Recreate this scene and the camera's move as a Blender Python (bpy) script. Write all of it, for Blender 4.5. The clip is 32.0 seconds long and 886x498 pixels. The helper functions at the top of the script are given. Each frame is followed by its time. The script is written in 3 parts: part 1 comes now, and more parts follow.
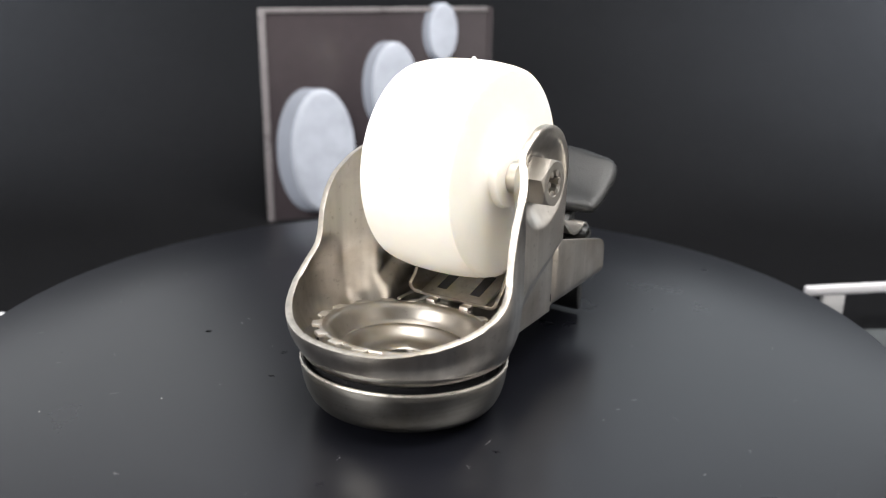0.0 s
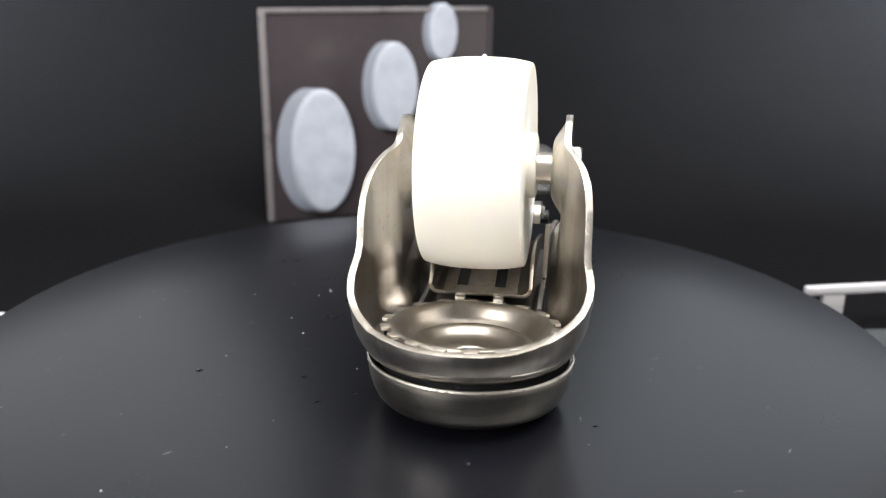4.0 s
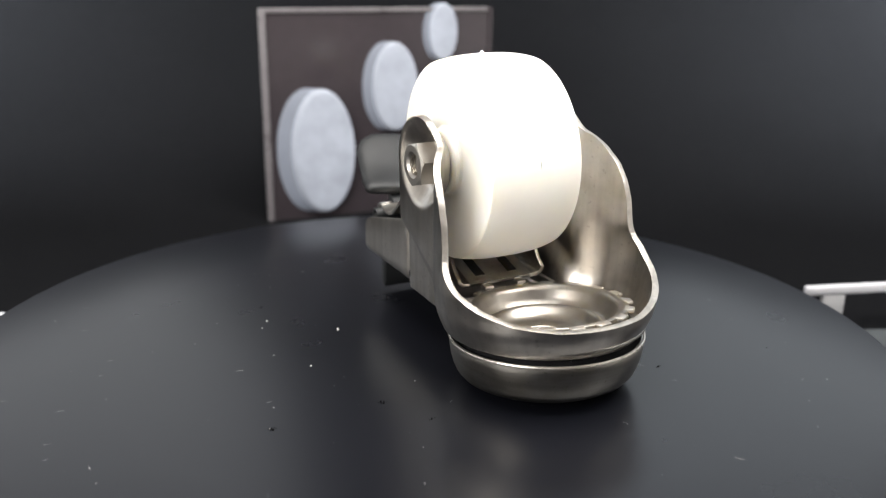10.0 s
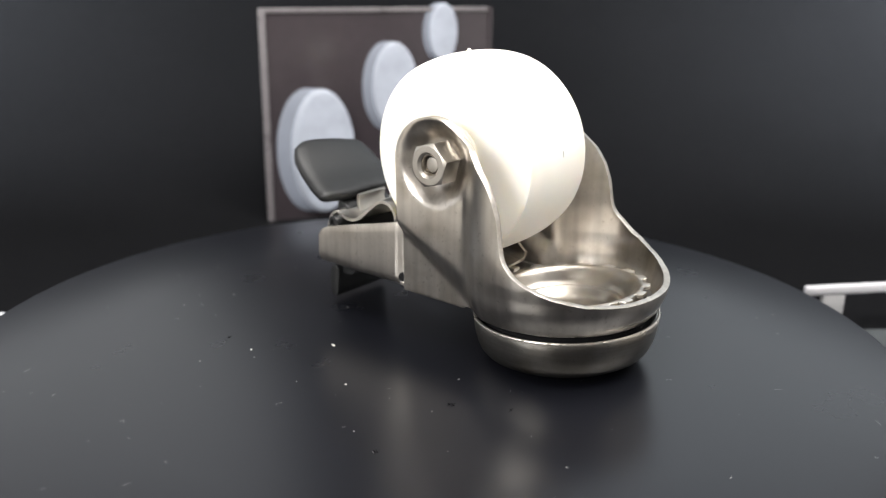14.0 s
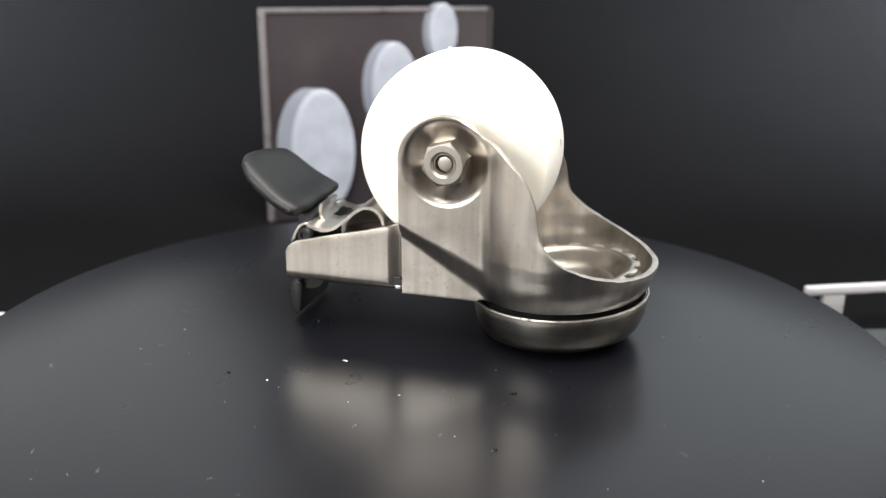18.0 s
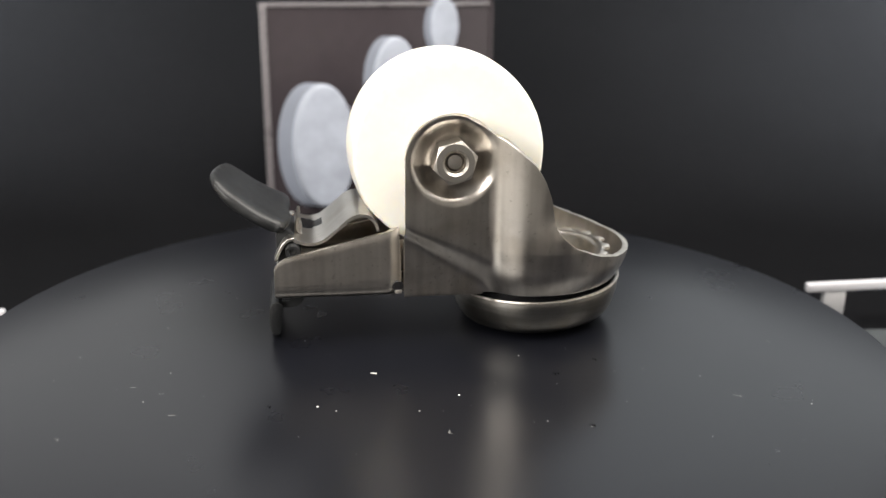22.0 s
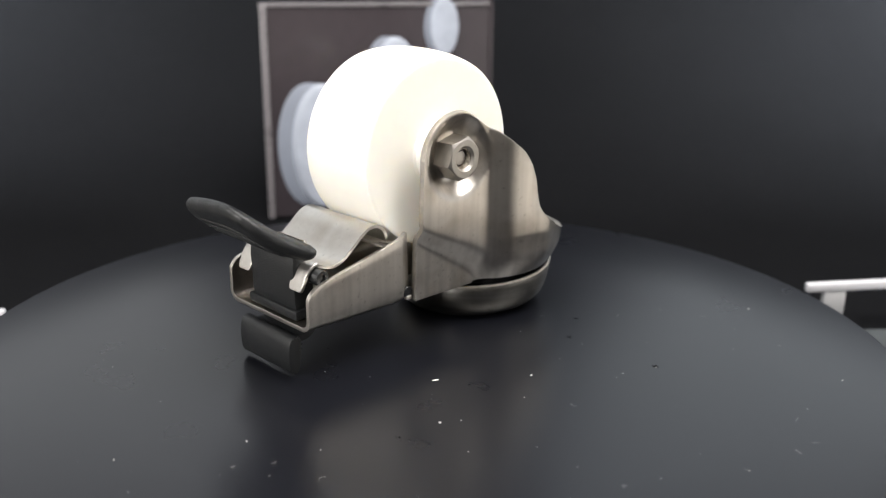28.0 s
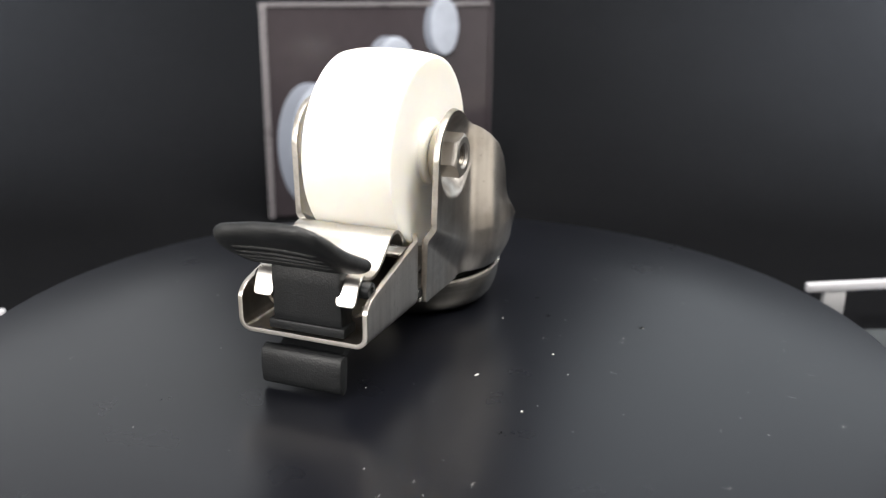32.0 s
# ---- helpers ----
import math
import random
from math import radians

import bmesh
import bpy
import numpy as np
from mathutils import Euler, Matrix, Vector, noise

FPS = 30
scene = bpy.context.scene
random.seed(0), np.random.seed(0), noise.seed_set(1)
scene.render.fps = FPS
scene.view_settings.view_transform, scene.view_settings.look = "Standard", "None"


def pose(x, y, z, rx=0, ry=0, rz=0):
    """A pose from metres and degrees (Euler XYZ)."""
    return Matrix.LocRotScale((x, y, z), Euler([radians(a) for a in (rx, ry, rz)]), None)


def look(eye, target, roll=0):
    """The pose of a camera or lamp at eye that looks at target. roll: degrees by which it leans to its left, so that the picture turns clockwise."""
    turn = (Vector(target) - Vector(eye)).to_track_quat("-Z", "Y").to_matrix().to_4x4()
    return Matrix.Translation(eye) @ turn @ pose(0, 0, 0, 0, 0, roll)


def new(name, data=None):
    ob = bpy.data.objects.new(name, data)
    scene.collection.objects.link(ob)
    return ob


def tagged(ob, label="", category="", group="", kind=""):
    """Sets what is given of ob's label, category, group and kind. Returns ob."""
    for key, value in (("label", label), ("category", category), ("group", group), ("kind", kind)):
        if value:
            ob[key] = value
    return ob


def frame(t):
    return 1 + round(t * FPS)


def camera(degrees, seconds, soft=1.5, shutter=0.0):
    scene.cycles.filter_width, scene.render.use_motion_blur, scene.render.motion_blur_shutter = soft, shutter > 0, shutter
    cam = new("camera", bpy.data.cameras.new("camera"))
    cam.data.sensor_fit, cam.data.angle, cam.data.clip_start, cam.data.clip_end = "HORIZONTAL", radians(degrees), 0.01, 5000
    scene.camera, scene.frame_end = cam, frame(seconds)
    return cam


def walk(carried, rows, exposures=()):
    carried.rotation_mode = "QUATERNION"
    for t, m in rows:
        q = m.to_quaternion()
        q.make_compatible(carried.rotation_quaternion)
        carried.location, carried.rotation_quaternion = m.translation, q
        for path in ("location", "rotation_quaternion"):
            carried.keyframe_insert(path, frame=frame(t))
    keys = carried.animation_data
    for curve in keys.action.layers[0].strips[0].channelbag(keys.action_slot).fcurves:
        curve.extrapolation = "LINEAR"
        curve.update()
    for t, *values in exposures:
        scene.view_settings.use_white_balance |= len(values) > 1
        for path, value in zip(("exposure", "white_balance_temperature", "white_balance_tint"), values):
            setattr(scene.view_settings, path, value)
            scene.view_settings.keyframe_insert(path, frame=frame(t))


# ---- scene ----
# A caster lies wheel-up on a slowly turning black disc inside a dark photo booth.
# One still camera looks down at it; the disc turns at one round a minute.
MM = 0.001
SECONDS = 32.0
cam = camera(51.1, SECONDS, soft=1.2)
EYE = pose(0.0, -0.338, 0.1473, 71.985, 0, -0.955) @ pose(0, 0, 0, 0, 0, 0.577)
walk(cam, [(0.0, EYE), (SECONDS, EYE)], [(0.0, 0.10, 6500, 10), (4.5, 0.03, 6500, 10), (12.0, 0.0, 6500, 10), (16.5, 0.0, 6520, 10),
           (21.0, -0.02, 6720, 10), (25.0, -0.05, 6660, 10), (28.0, -0.05, 6510, 10), (SECONDS, -0.05, 6500, 10)])
cam.data.dof.use_dof, cam.data.dof.focus_distance, cam.data.dof.aperture_fstop = True, 0.325, 9.5


def turn(t):
    """Degrees by which the disc has turned."""
    return 5.989 * t + 0.074 * (t / 16 - 1) ** 3


# ---------------------------------------------------------------- world and light
world = bpy.data.worlds.new("booth_air")
world.use_nodes = True
world.node_tree.nodes["Background"].inputs[0].default_value = (0.9, 0.95, 1.0, 1)
world.node_tree.nodes["Background"].inputs[1].default_value = 0.02
scene.world = world


def softbox(name, eye, target, sx, sy, power, color=(1.0, 0.97, 0.93), spread=180):
    data = bpy.data.lights.new(name, "AREA")
    data.shape, data.size, data.size_y, data.energy, data.color = "RECTANGLE", sx, sy, power, color
    data.spread = radians(spread)
    ob = new(name, data)
    ob.matrix_world = look(eye, target)
    return ob


softbox("softbox_top", (0.0, -0.10, 0.66), (0, 0, 0.05), 0.6, 0.5, 8.6)
softbox("softbox_left", (-0.44, -0.51, 0.30), (0, 0, 0.05), 0.42, 0.30, 5.35)
softbox("softbox_right", (0.39, -0.10, 0.58), (0, 0, 0.05), 0.36, 0.35, 4.2)
softbox("softbox_rear_left", (-0.345, 0.47, 0.37), (-0.12, 0.0, 0.22), 0.44, 0.46, 0.77, (0.95, 0.98, 1.0))
softbox("softbox_rear_right", (0.335, 0.47, 0.37), (0.12, 0.0, 0.22), 0.46, 0.46, 0.86, (0.88, 0.95, 1.0))
# two unseen lamps added to lift the backdrop's outer corners
softbox("backdrop_fill_left", (-0.62, 0.20, 0.34), (-0.48, 0.58, 0.14), 0.16, 0.16, 4.5, (0.92, 0.97, 1.0), 90)
softbox("backdrop_fill_right", (0.62, 0.20, 0.34), (0.48, 0.58, 0.14), 0.16, 0.16, 6.0, (0.92, 0.97, 1.0), 90)


# ---------------------------------------------------------------- materials
def material(name, color, rough=0.5, metal=0.0, spread=0.08, scale=300.0, bump=0.0, bump_scale=800.0, stretch=(1, 1, 1),
             rough_spread=0.08, wave=0.0, subsurface=0.0, big=40.0, specular=0.5, stain=0.0,
             drawn=(), grime=0.0):
    """A principled surface with variation at two scales and fine relief."""
    m = bpy.data.materials.new(name)
    m.use_nodes = True
    nt = m.node_tree
    b = nt.nodes["Principled BSDF"]
    b.inputs["Metallic"].default_value = metal
    b.inputs["Specular IOR Level"].default_value = specular
    if subsurface:
        b.inputs["Subsurface Weight"].default_value = subsurface
        b.inputs["Subsurface Radius"].default_value = (0.0021, 0.0019, 0.0015)
        b.inputs["Subsurface Scale"].default_value = 1.0
    co = nt.nodes.new("ShaderNodeTexCoord")
    mp = nt.nodes.new("ShaderNodeMapping")
    mp.inputs["Scale"].default_value = stretch
    nt.links.new(co.outputs["Object"], mp.inputs["Vector"])

    def noise_node(sc, detail):
        n = nt.nodes.new("ShaderNodeTexNoise")
        n.inputs["Scale"].default_value, n.inputs["Detail"].default_value = sc, detail
        nt.links.new(mp.outputs["Vector"], n.inputs["Vector"])
        return n

    fine, broad = noise_node(scale, 1 if metal else 5), noise_node(big, 2 if metal else 3)
    mix = nt.nodes.new("ShaderNodeMath")
    mix.operation = "ADD"
    nt.links.new(fine.outputs["Fac"], mix.inputs[0])
    nt.links.new(broad.outputs["Fac"], mix.inputs[1])
    ramp = nt.nodes.new("ShaderNodeMapRange")
    ramp.inputs["From Min"].default_value, ramp.inputs["From Max"].default_value = 0.6, 1.4
    ramp.inputs["To Min"].default_value, ramp.inputs["To Max"].default_value = 1 - spread, 1 + spread
    nt.links.new(mix.outputs[0], ramp.inputs["Value"])
    vec = nt.nodes.new("ShaderNodeVectorMath")
    vec.operation = "SCALE"
    vec.inputs[0].default_value = color
    nt.links.new(ramp.outputs["Result"], vec.inputs["Scale"])
    nt.links.new(vec.outputs["Vector"], b.inputs["Base Color"])
    if stain:
        # cloudy tarnish and dried marks
        sn = nt.nodes.new("ShaderNodeTexNoise")
        sn.inputs["Scale"].default_value, sn.inputs["Detail"].default_value, sn.inputs["Distortion"].default_value = 60.0, 2, 0.5
        nt.links.new(co.outputs["Object"], sn.inputs["Vector"])
        sr = nt.nodes.new("ShaderNodeMapRange")
        sr.inputs["From Min"].default_value, sr.inputs["From Max"].default_value = 0.45, 0.75
        sr.inputs["To Max"].default_value = stain
        nt.links.new(sn.outputs["Fac"], sr.inputs["Value"])
        sm = nt.nodes.new("ShaderNodeMix")
        sm.data_type = "RGBA"
        sm.inputs["B"].default_value = (color[0] * 0.62, color[1] * 0.55, color[2] * 0.47, 1)
        nt.links.new(sr.outputs["Result"], sm.inputs["Factor"])
        nt.links.new(vec.outputs["Vector"], sm.inputs["A"])
        nt.links.new(sm.outputs["Result"], b.inputs["Base Color"])
    if grime:
        # dull smudges with torn edges, left by handling and pressing
        gn = nt.nodes.new("ShaderNodeTexNoise")
        gn.inputs["Scale"].default_value, gn.inputs["Detail"].default_value, gn.inputs["Roughness"].default_value = 60.0, 6, 0.66
        nt.links.new(co.outputs["Object"], gn.inputs["Vector"])
        gr = nt.nodes.new("ShaderNodeMapRange")
        gr.inputs["From Min"].default_value, gr.inputs["From Max"].default_value = 0.42, 0.80
        gr.inputs["To Max"].default_value = grime
        nt.links.new(gn.outputs["Fac"], gr.inputs["Value"])
        gm = nt.nodes.new("ShaderNodeMix")
        gm.data_type = "RGBA"
        gm.inputs["B"].default_value = (color[0] * 0.45, color[1] * 0.42, color[2] * 0.38, 1)
        nt.links.new(gr.outputs["Result"], gm.inputs["Factor"])
        nt.links.new(b.inputs["Base Color"].links[0].from_socket, gm.inputs["A"])
        # small dark specks of dirt and pitting
        pn = nt.nodes.new("ShaderNodeTexNoise")
        pn.inputs["Scale"].default_value, pn.inputs["Detail"].default_value = 520.0, 2
        nt.links.new(co.outputs["Object"], pn.inputs["Vector"])
        pr = nt.nodes.new("ShaderNodeMapRange")
        pr.inputs["From Min"].default_value, pr.inputs["From Max"].default_value = 0.64, 0.74
        pr.inputs["To Max"].default_value = 0.6 * grime
        nt.links.new(pn.outputs["Fac"], pr.inputs["Value"])
        pm = nt.nodes.new("ShaderNodeMix")
        pm.data_type = "RGBA"
        pm.inputs["B"].default_value = (color[0] * 0.3, color[1] * 0.28, color[2] * 0.25, 1)
        nt.links.new(pr.outputs["Result"], pm.inputs["Factor"])
        nt.links.new(gm.outputs["Result"], pm.inputs["A"])
        nt.links.new(pm.outputs["Result"], b.inputs["Base Color"])
    if drawn:
        # faint drawing marks, long in one direction: a shade in colour
        dm = nt.nodes.new("ShaderNodeMapping")
        dm.inputs["Scale"].default_value = drawn
        nt.links.new(co.outputs["Object"], dm.inputs["Vector"])
        dn = nt.nodes.new("ShaderNodeTexNoise")
        dn.inputs["Scale"].default_value, dn.inputs["Detail"].default_value = 320.0, 1
        nt.links.new(dm.outputs["Vector"], dn.inputs["Vector"])
        dr = nt.nodes.new("ShaderNodeMapRange")
        dr.inputs["From Min"].default_value, dr.inputs["From Max"].default_value = 0.3, 0.7
        dr.inputs["To Min"].default_value, dr.inputs["To Max"].default_value = 0.87, 1.06
        nt.links.new(dn.outputs["Fac"], dr.inputs["Value"])
        dv = nt.nodes.new("ShaderNodeVectorMath")
        dv.operation = "SCALE"
        nt.links.new(b.inputs["Base Color"].links[0].from_socket, dv.inputs[0])
        nt.links.new(dr.outputs["Result"], dv.inputs["Scale"])
        nt.links.new(dv.outputs["Vector"], b.inputs["Base Color"])
    b.inputs["Roughness"].default_value = rough
    if rough_spread and not metal:
        rr = nt.nodes.new("ShaderNodeMapRange")
        rr.inputs["From Min"].default_value, rr.inputs["From Max"].default_value = 0.6, 1.4
        rr.inputs["To Min"].default_value = max(0.02, rough - rough_spread)
        rr.inputs["To Max"].default_value = min(1.0, rough + rough_spread)
        nt.links.new(mix.outputs[0], rr.inputs["Value"])
        nt.links.new(rr.outputs["Result"], b.inputs["Roughness"])
    normal = None
    if wave:
        # slight hammering of the pressed sheet
        wn = nt.nodes.new("ShaderNodeTexNoise")
        wn.inputs["Scale"].default_value, wn.inputs["Detail"].default_value = 55.0, 1
        nt.links.new(co.outputs["Object"], wn.inputs["Vector"])
        wb = nt.nodes.new("ShaderNodeBump")
        wb.inputs["Strength"].default_value, wb.inputs["Distance"].default_value = wave, 0.002
        nt.links.new(wn.outputs["Fac"], wb.inputs["Height"])
        normal = wb.outputs["Normal"]
    if bump:
        bn = noise_node(bump_scale, 4)
        bp = nt.nodes.new("ShaderNodeBump")
        bp.inputs["Strength"].default_value, bp.inputs["Distance"].default_value = bump, 0.0003
        nt.links.new(bn.outputs["Fac"], bp.inputs["Height"])
        if normal:
            nt.links.new(normal, bp.inputs["Normal"])
        normal = bp.outputs["Normal"]
    if normal:
        nt.links.new(normal, b.inputs["Normal"])
    return m


STEEL = material("stamped_steel", (0.59, 0.565, 0.53), 0.28, 1.0, 0.02, 150, 0.0, 300, (1, 1, 0.6), 0.0, wave=0.07, big=45, stain=0.5, drawn=(1, 1, 0.03), grime=0.5)
STEEL_FOLD = material("folded_steel", (0.60, 0.57, 0.53), 0.31, 1.0, 0.02, 150, 0.0, 300, (1, 1, 0.6), 0.0, wave=0.05, big=45, stain=0.35, drawn=(1, 1, 0.04), grime=0.5)
STEEL_CUT = material("sheared_steel_edge", (0.47, 0.445, 0.41), 0.42, 1.0, 0.2, 500, 0.5, 900, (1, 1, 1), 0.12, big=160, stain=0.35)
STEEL_HEAD = material("turned_steel", (0.33, 0.32, 0.30), 0.31, 1.0, 0.12, 400, 0.0, 500, (0.06, 0.06, 2.5), 0.06, wave=0.04, big=60, stain=0.6, drawn=(0.05, 0.05, 1), grime=0.6)
STEEL_RACE = material("satin_steel", (0.43, 0.405, 0.37), 0.33, 1.0, 0.1, 200, 0.0, 900, (1, 1, 1), 0.06, wave=0.06, big=60, stain=0.6, grime=0.3)
STEEL_TOOTH = material("pressed_steel_tooth", (0.60, 0.57, 0.53), 0.40, 1.0, 0.12, 500, 0.05, 900, (1, 1, 1), 0.08, big=90, stain=0.4)
STEEL_EDGE = material("bright_steel", (0.62, 0.59, 0.55), 0.34, 1.0, 0.08, 300, 0.05, 900, (1, 1, 1), 0.08, big=80, stain=0.4)
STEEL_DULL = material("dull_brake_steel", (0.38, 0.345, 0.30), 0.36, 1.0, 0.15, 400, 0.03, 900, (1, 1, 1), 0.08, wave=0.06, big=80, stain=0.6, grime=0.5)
STEEL_SPRING = material("spring_steel", (0.62, 0.60, 0.57), 0.33, 1.0, 0.05, 500, 0.0, 900, (1, 1, 1), 0.05, wave=0.10, big=50, stain=0.35, grime=0.25)
STEEL_NUT = material("turned_nut_steel", (0.43, 0.41, 0.38), 0.40, 1.0, 0.08, 200, 0.0, 900, (1, 1, 1), 0.06, wave=0.03, big=120, stain=0.4, grime=0.2)
GLOSS_BLACK = material("gloss_black", (0.01, 0.01, 0.011), 0.22, 0.0, 0.3, 300, 0.1)
RUBBER = material("black_nylon", (0.0098, 0.0106, 0.0116), 0.43, 0.0, 0.3, 700, 0.55, 1500, rough_spread=0.10, big=60, specular=0.42)
NYLON = material("white_nylon", (0.84, 0.825, 0.77), 0.36, 0.0, 0.02, 200, 0.03, 600, subsurface=0.9, big=60)
DISC = material("satin_black_disc", (0.0047, 0.0051, 0.0074), 0.28, 0.0, 0.05, 40, 0.0, 1500, rough_spread=0.012, big=7, specular=0.36)
VELVET = material("black_velvet", (0.004, 0.004, 0.0045), 0.95, 0.0, 0.2, 150, 0.2, 900, big=6, specular=0.1)
GREY_WALL = material("grey_wall", (0.46, 0.44, 0.42), 0.8, 0.0, 0.08, 60, 0.05, 300, big=4)
BOUNCE_WALL = material("pale_bounce_wall", (0.74, 0.735, 0.73), 0.8, 0.0, 0.08, 60, 0.05, 300, big=4)
BOUNCE_RIGHT = material("warm_bounce_slab", (0.58, 0.535, 0.475), 0.5, 0.0, 0.1, 30, 0.05, 200, (8, 1, 1), big=4)
BOUNCE = material("pale_bounce_slab", (0.54, 0.51, 0.46), 0.5, 0.0, 0.1, 30, 0.05, 200, (1, 8, 1), big=4)
BOUNCE_FRONT = material("grey_bounce_slab", (0.36, 0.345, 0.32), 0.5, 0.0, 0.1, 30, 0.05, 200, (1, 8, 1), big=4)
TABLE_PATCH = material("grey_table_patch", (0.05, 0.056, 0.06), 0.7, 0.0, 0.15, 200, 0.3, 900, big=20, specular=0.2)
CLOTH = material("black_backdrop", (0.0078, 0.0080, 0.0089), 0.9, 0.0, 0.15, 150, 0.2, 900, big=6, specular=0.0)
TABLE = material("black_table", (0.02, 0.02, 0.021), 0.6, 0.0, 0.2, 120, 0.1, 700, big=10)
BORDER = material("plum_border", (0.15, 0.140, 0.148), 0.3, 0.0, 0.1, 120, 0.03, 600, big=20)
BOARD = material("plum_board", (0.036, 0.030, 0.034), 0.13, 0.0, 0.1, 120, 0.03, 600, big=20)
SHADED_EDGE = material("slate_blue_shaded_edge", (0.17, 0.19, 0.235), 0.6, 0.0, 0.1, 150, 0.1, 500, big=40)
PALE = material("pale_blue_foam", (0.33, 0.36, 0.425), 0.5, 0.0, 0.14, 90, 0.1, 500, big=45)
WHITE = material("white_plastic", (0.50, 0.50, 0.53), 0.45, 0.0, 0.04, 100, big=20)
WHITE_POST = material("greyed_plastic", (0.36, 0.36, 0.37), 0.5, 0.0, 0.08, 100, big=20)
FLECK = material("pale_fleck", (0.5, 0.5, 0.48), 0.7, 0.0, 0.2, 900, big=300)
LINT = material("grey_lint", (0.35, 0.35, 0.36), 0.8, 0.0, 0.3, 900, big=300)


# ---------------------------------------------------------------- mesh helpers
def part(name, bm, mat, parent=None, label="", smooth=True, sharp=35):
    me = bpy.data.meshes.new(name)
    bmesh.ops.recalc_face_normals(bm, faces=bm.faces)
    for f in bm.faces:
        f.smooth = smooth
    if smooth:
        for e in bm.edges:
            if len(e.link_faces) == 2 and e.calc_face_angle(0) > radians(sharp):
                e.smooth = False
    bm.to_mesh(me)
    bm.free()
    me.materials.append(mat)
    ob = new(name, me)
    if parent:
        ob.parent = parent
    if label:
        tagged(ob, label)
    return ob


def revolve(profile, n=96, center=(0, 0, 0), axis="z", closed=False):
    """Turns a profile of (radius, height) in mm round an axis."""
    bm = bmesh.new()
    rings = []
    for r, h in profile:
        ring = []
        for i in range(n if r > 1e-6 else 1):
            a = 2 * math.pi * i / n
            p, q = r * math.cos(a), r * math.sin(a)
            v = (p, q, h) if axis == "z" else (p, h, q)
            ring.append(bm.verts.new([(v[k] + center[k]) * MM for k in range(3)]))
        rings.append(ring)
    pairs = list(zip(rings, rings[1:])) + ([(rings[-1], rings[0])] if closed else [])
    for a, b in pairs:
        for i in range(n):
            j = (i + 1) % n
            quad = [a[i % len(a)], a[j % len(a)], b[j % len(b)], b[i % len(b)]]
            quad = list(dict.fromkeys(quad))
            if len(quad) > 2:
                bm.faces.new(quad)
    return bm


def prism(outline, depth, bevel=0.0, segments=2):
    """A closed outline of 3D points in mm pushed along the vector depth, with rounded edges."""
    bm = bmesh.new()
    d = Vector(depth) * MM
    a = [bm.verts.new(Vector(p) * MM) for p in outline]
    b = [bm.verts.new(Vector(p) * MM + d) for p in outline]
    bm.faces.new(a)
    bm.faces.new(b[::-1])
    n = len(a)
    for i in range(n):
        bm.faces.new([a[i], b[i], b[(i + 1) % n], a[(i + 1) % n]])
    bmesh.ops.recalc_face_normals(bm, faces=bm.faces)
    if bevel:
        bmesh.ops.bevel(bm, geom=list(bm.edges), offset=bevel * MM, segments=segments, affect="EDGES", profile=0.5)
    return bm


def box(x0, x1, y0, y1, z0, z1, bevel=0.4, segments=2):
    return prism([(x0, y0, z0), (x1, y0, z0), (x1, y1, z0), (x0, y1, z0)], (0, 0, z1 - z0), bevel, segments)


def merge(*bms):
    out = bmesh.new()
    for bm in bms:
        me = bpy.data.meshes.new("tmp")
        bm.to_mesh(me)
        bm.free()
        out.from_mesh(me)
        bpy.data.meshes.remove(me)
    return out


def sheet(grid, closed=False):
    bm = bmesh.new()
    vs = [[bm.verts.new(Vector(p) * MM) for p in row] for row in grid]
    for a, b in zip(vs, vs[1:]):
        for i in range(len(a) - 1):
            bm.faces.new([a[i], a[i + 1], b[i + 1], b[i]])
    return bm


def thick(ob, mm, bevel=0.0, offset=-1.0, edge=None):
    m = ob.modifiers.new("thickness", "SOLIDIFY")
    m.thickness, m.offset, m.use_even_offset = mm * MM, offset, False
    if edge:
        ob.data.materials.append(edge)
        m.material_offset_rim = 1
    if bevel:
        b = ob.modifiers.new("worn_edge", "BEVEL")
        b.width, b.segments, b.limit_method, b.angle_limit = bevel * MM, 2, "ANGLE", radians(60)
    return ob


def step(a, b, x):
    """A soft step from 0 at a to 1 at b."""
    k = min(1.0, max(0.0, (x - a) / (b - a)))
    return k * k * (3 - 2 * k)


def smooth_path(points, n=8):
    """A rounded line through points (Catmull-Rom)."""
    pts = [points[0], *points, points[-1]]
    out = []
    for i in range(1, len(pts) - 2):
        p0, p1, p2, p3 = (np.array(q, float) for q in pts[i - 1:i + 3])
        for k in range(n):
            t = k / n
            out.append(tuple(0.5 * (2 * p1 + (p2 - p0) * t + (2 * p0 - 5 * p1 + 4 * p2 - p3) * t * t + (3 * p1 - p0 - 3 * p2 + p3) * t ** 3)))
    out.append(tuple(points[-1]))
    return out


def ribbon(path, y0, y1, mm):
    """A bent strip: the (x, z) path, from y0 to y1, with a thickness below it."""
    p = [np.array(q, float) for q in path]
    low = []
    for i in range(len(p)):
        d = p[min(i + 1, len(p) - 1)] - p[max(i - 1, 0)]
        d /= np.linalg.norm(d)
        low.append(p[i] + mm * np.array([d[1], -d[0]]))
    loop = p + low[::-1]
    return prism([(q[0], y0, q[1]) for q in loop], (0, y1 - y0, 0))


# ---------------------------------------------------------------- the booth
def room_slab(name, x0, x1, y0, y1, z0, z1, mat, label):
    return tagged(part(name, box(x0, x1, y0, y1, z0, z1, 0), mat), label, kind="structure")


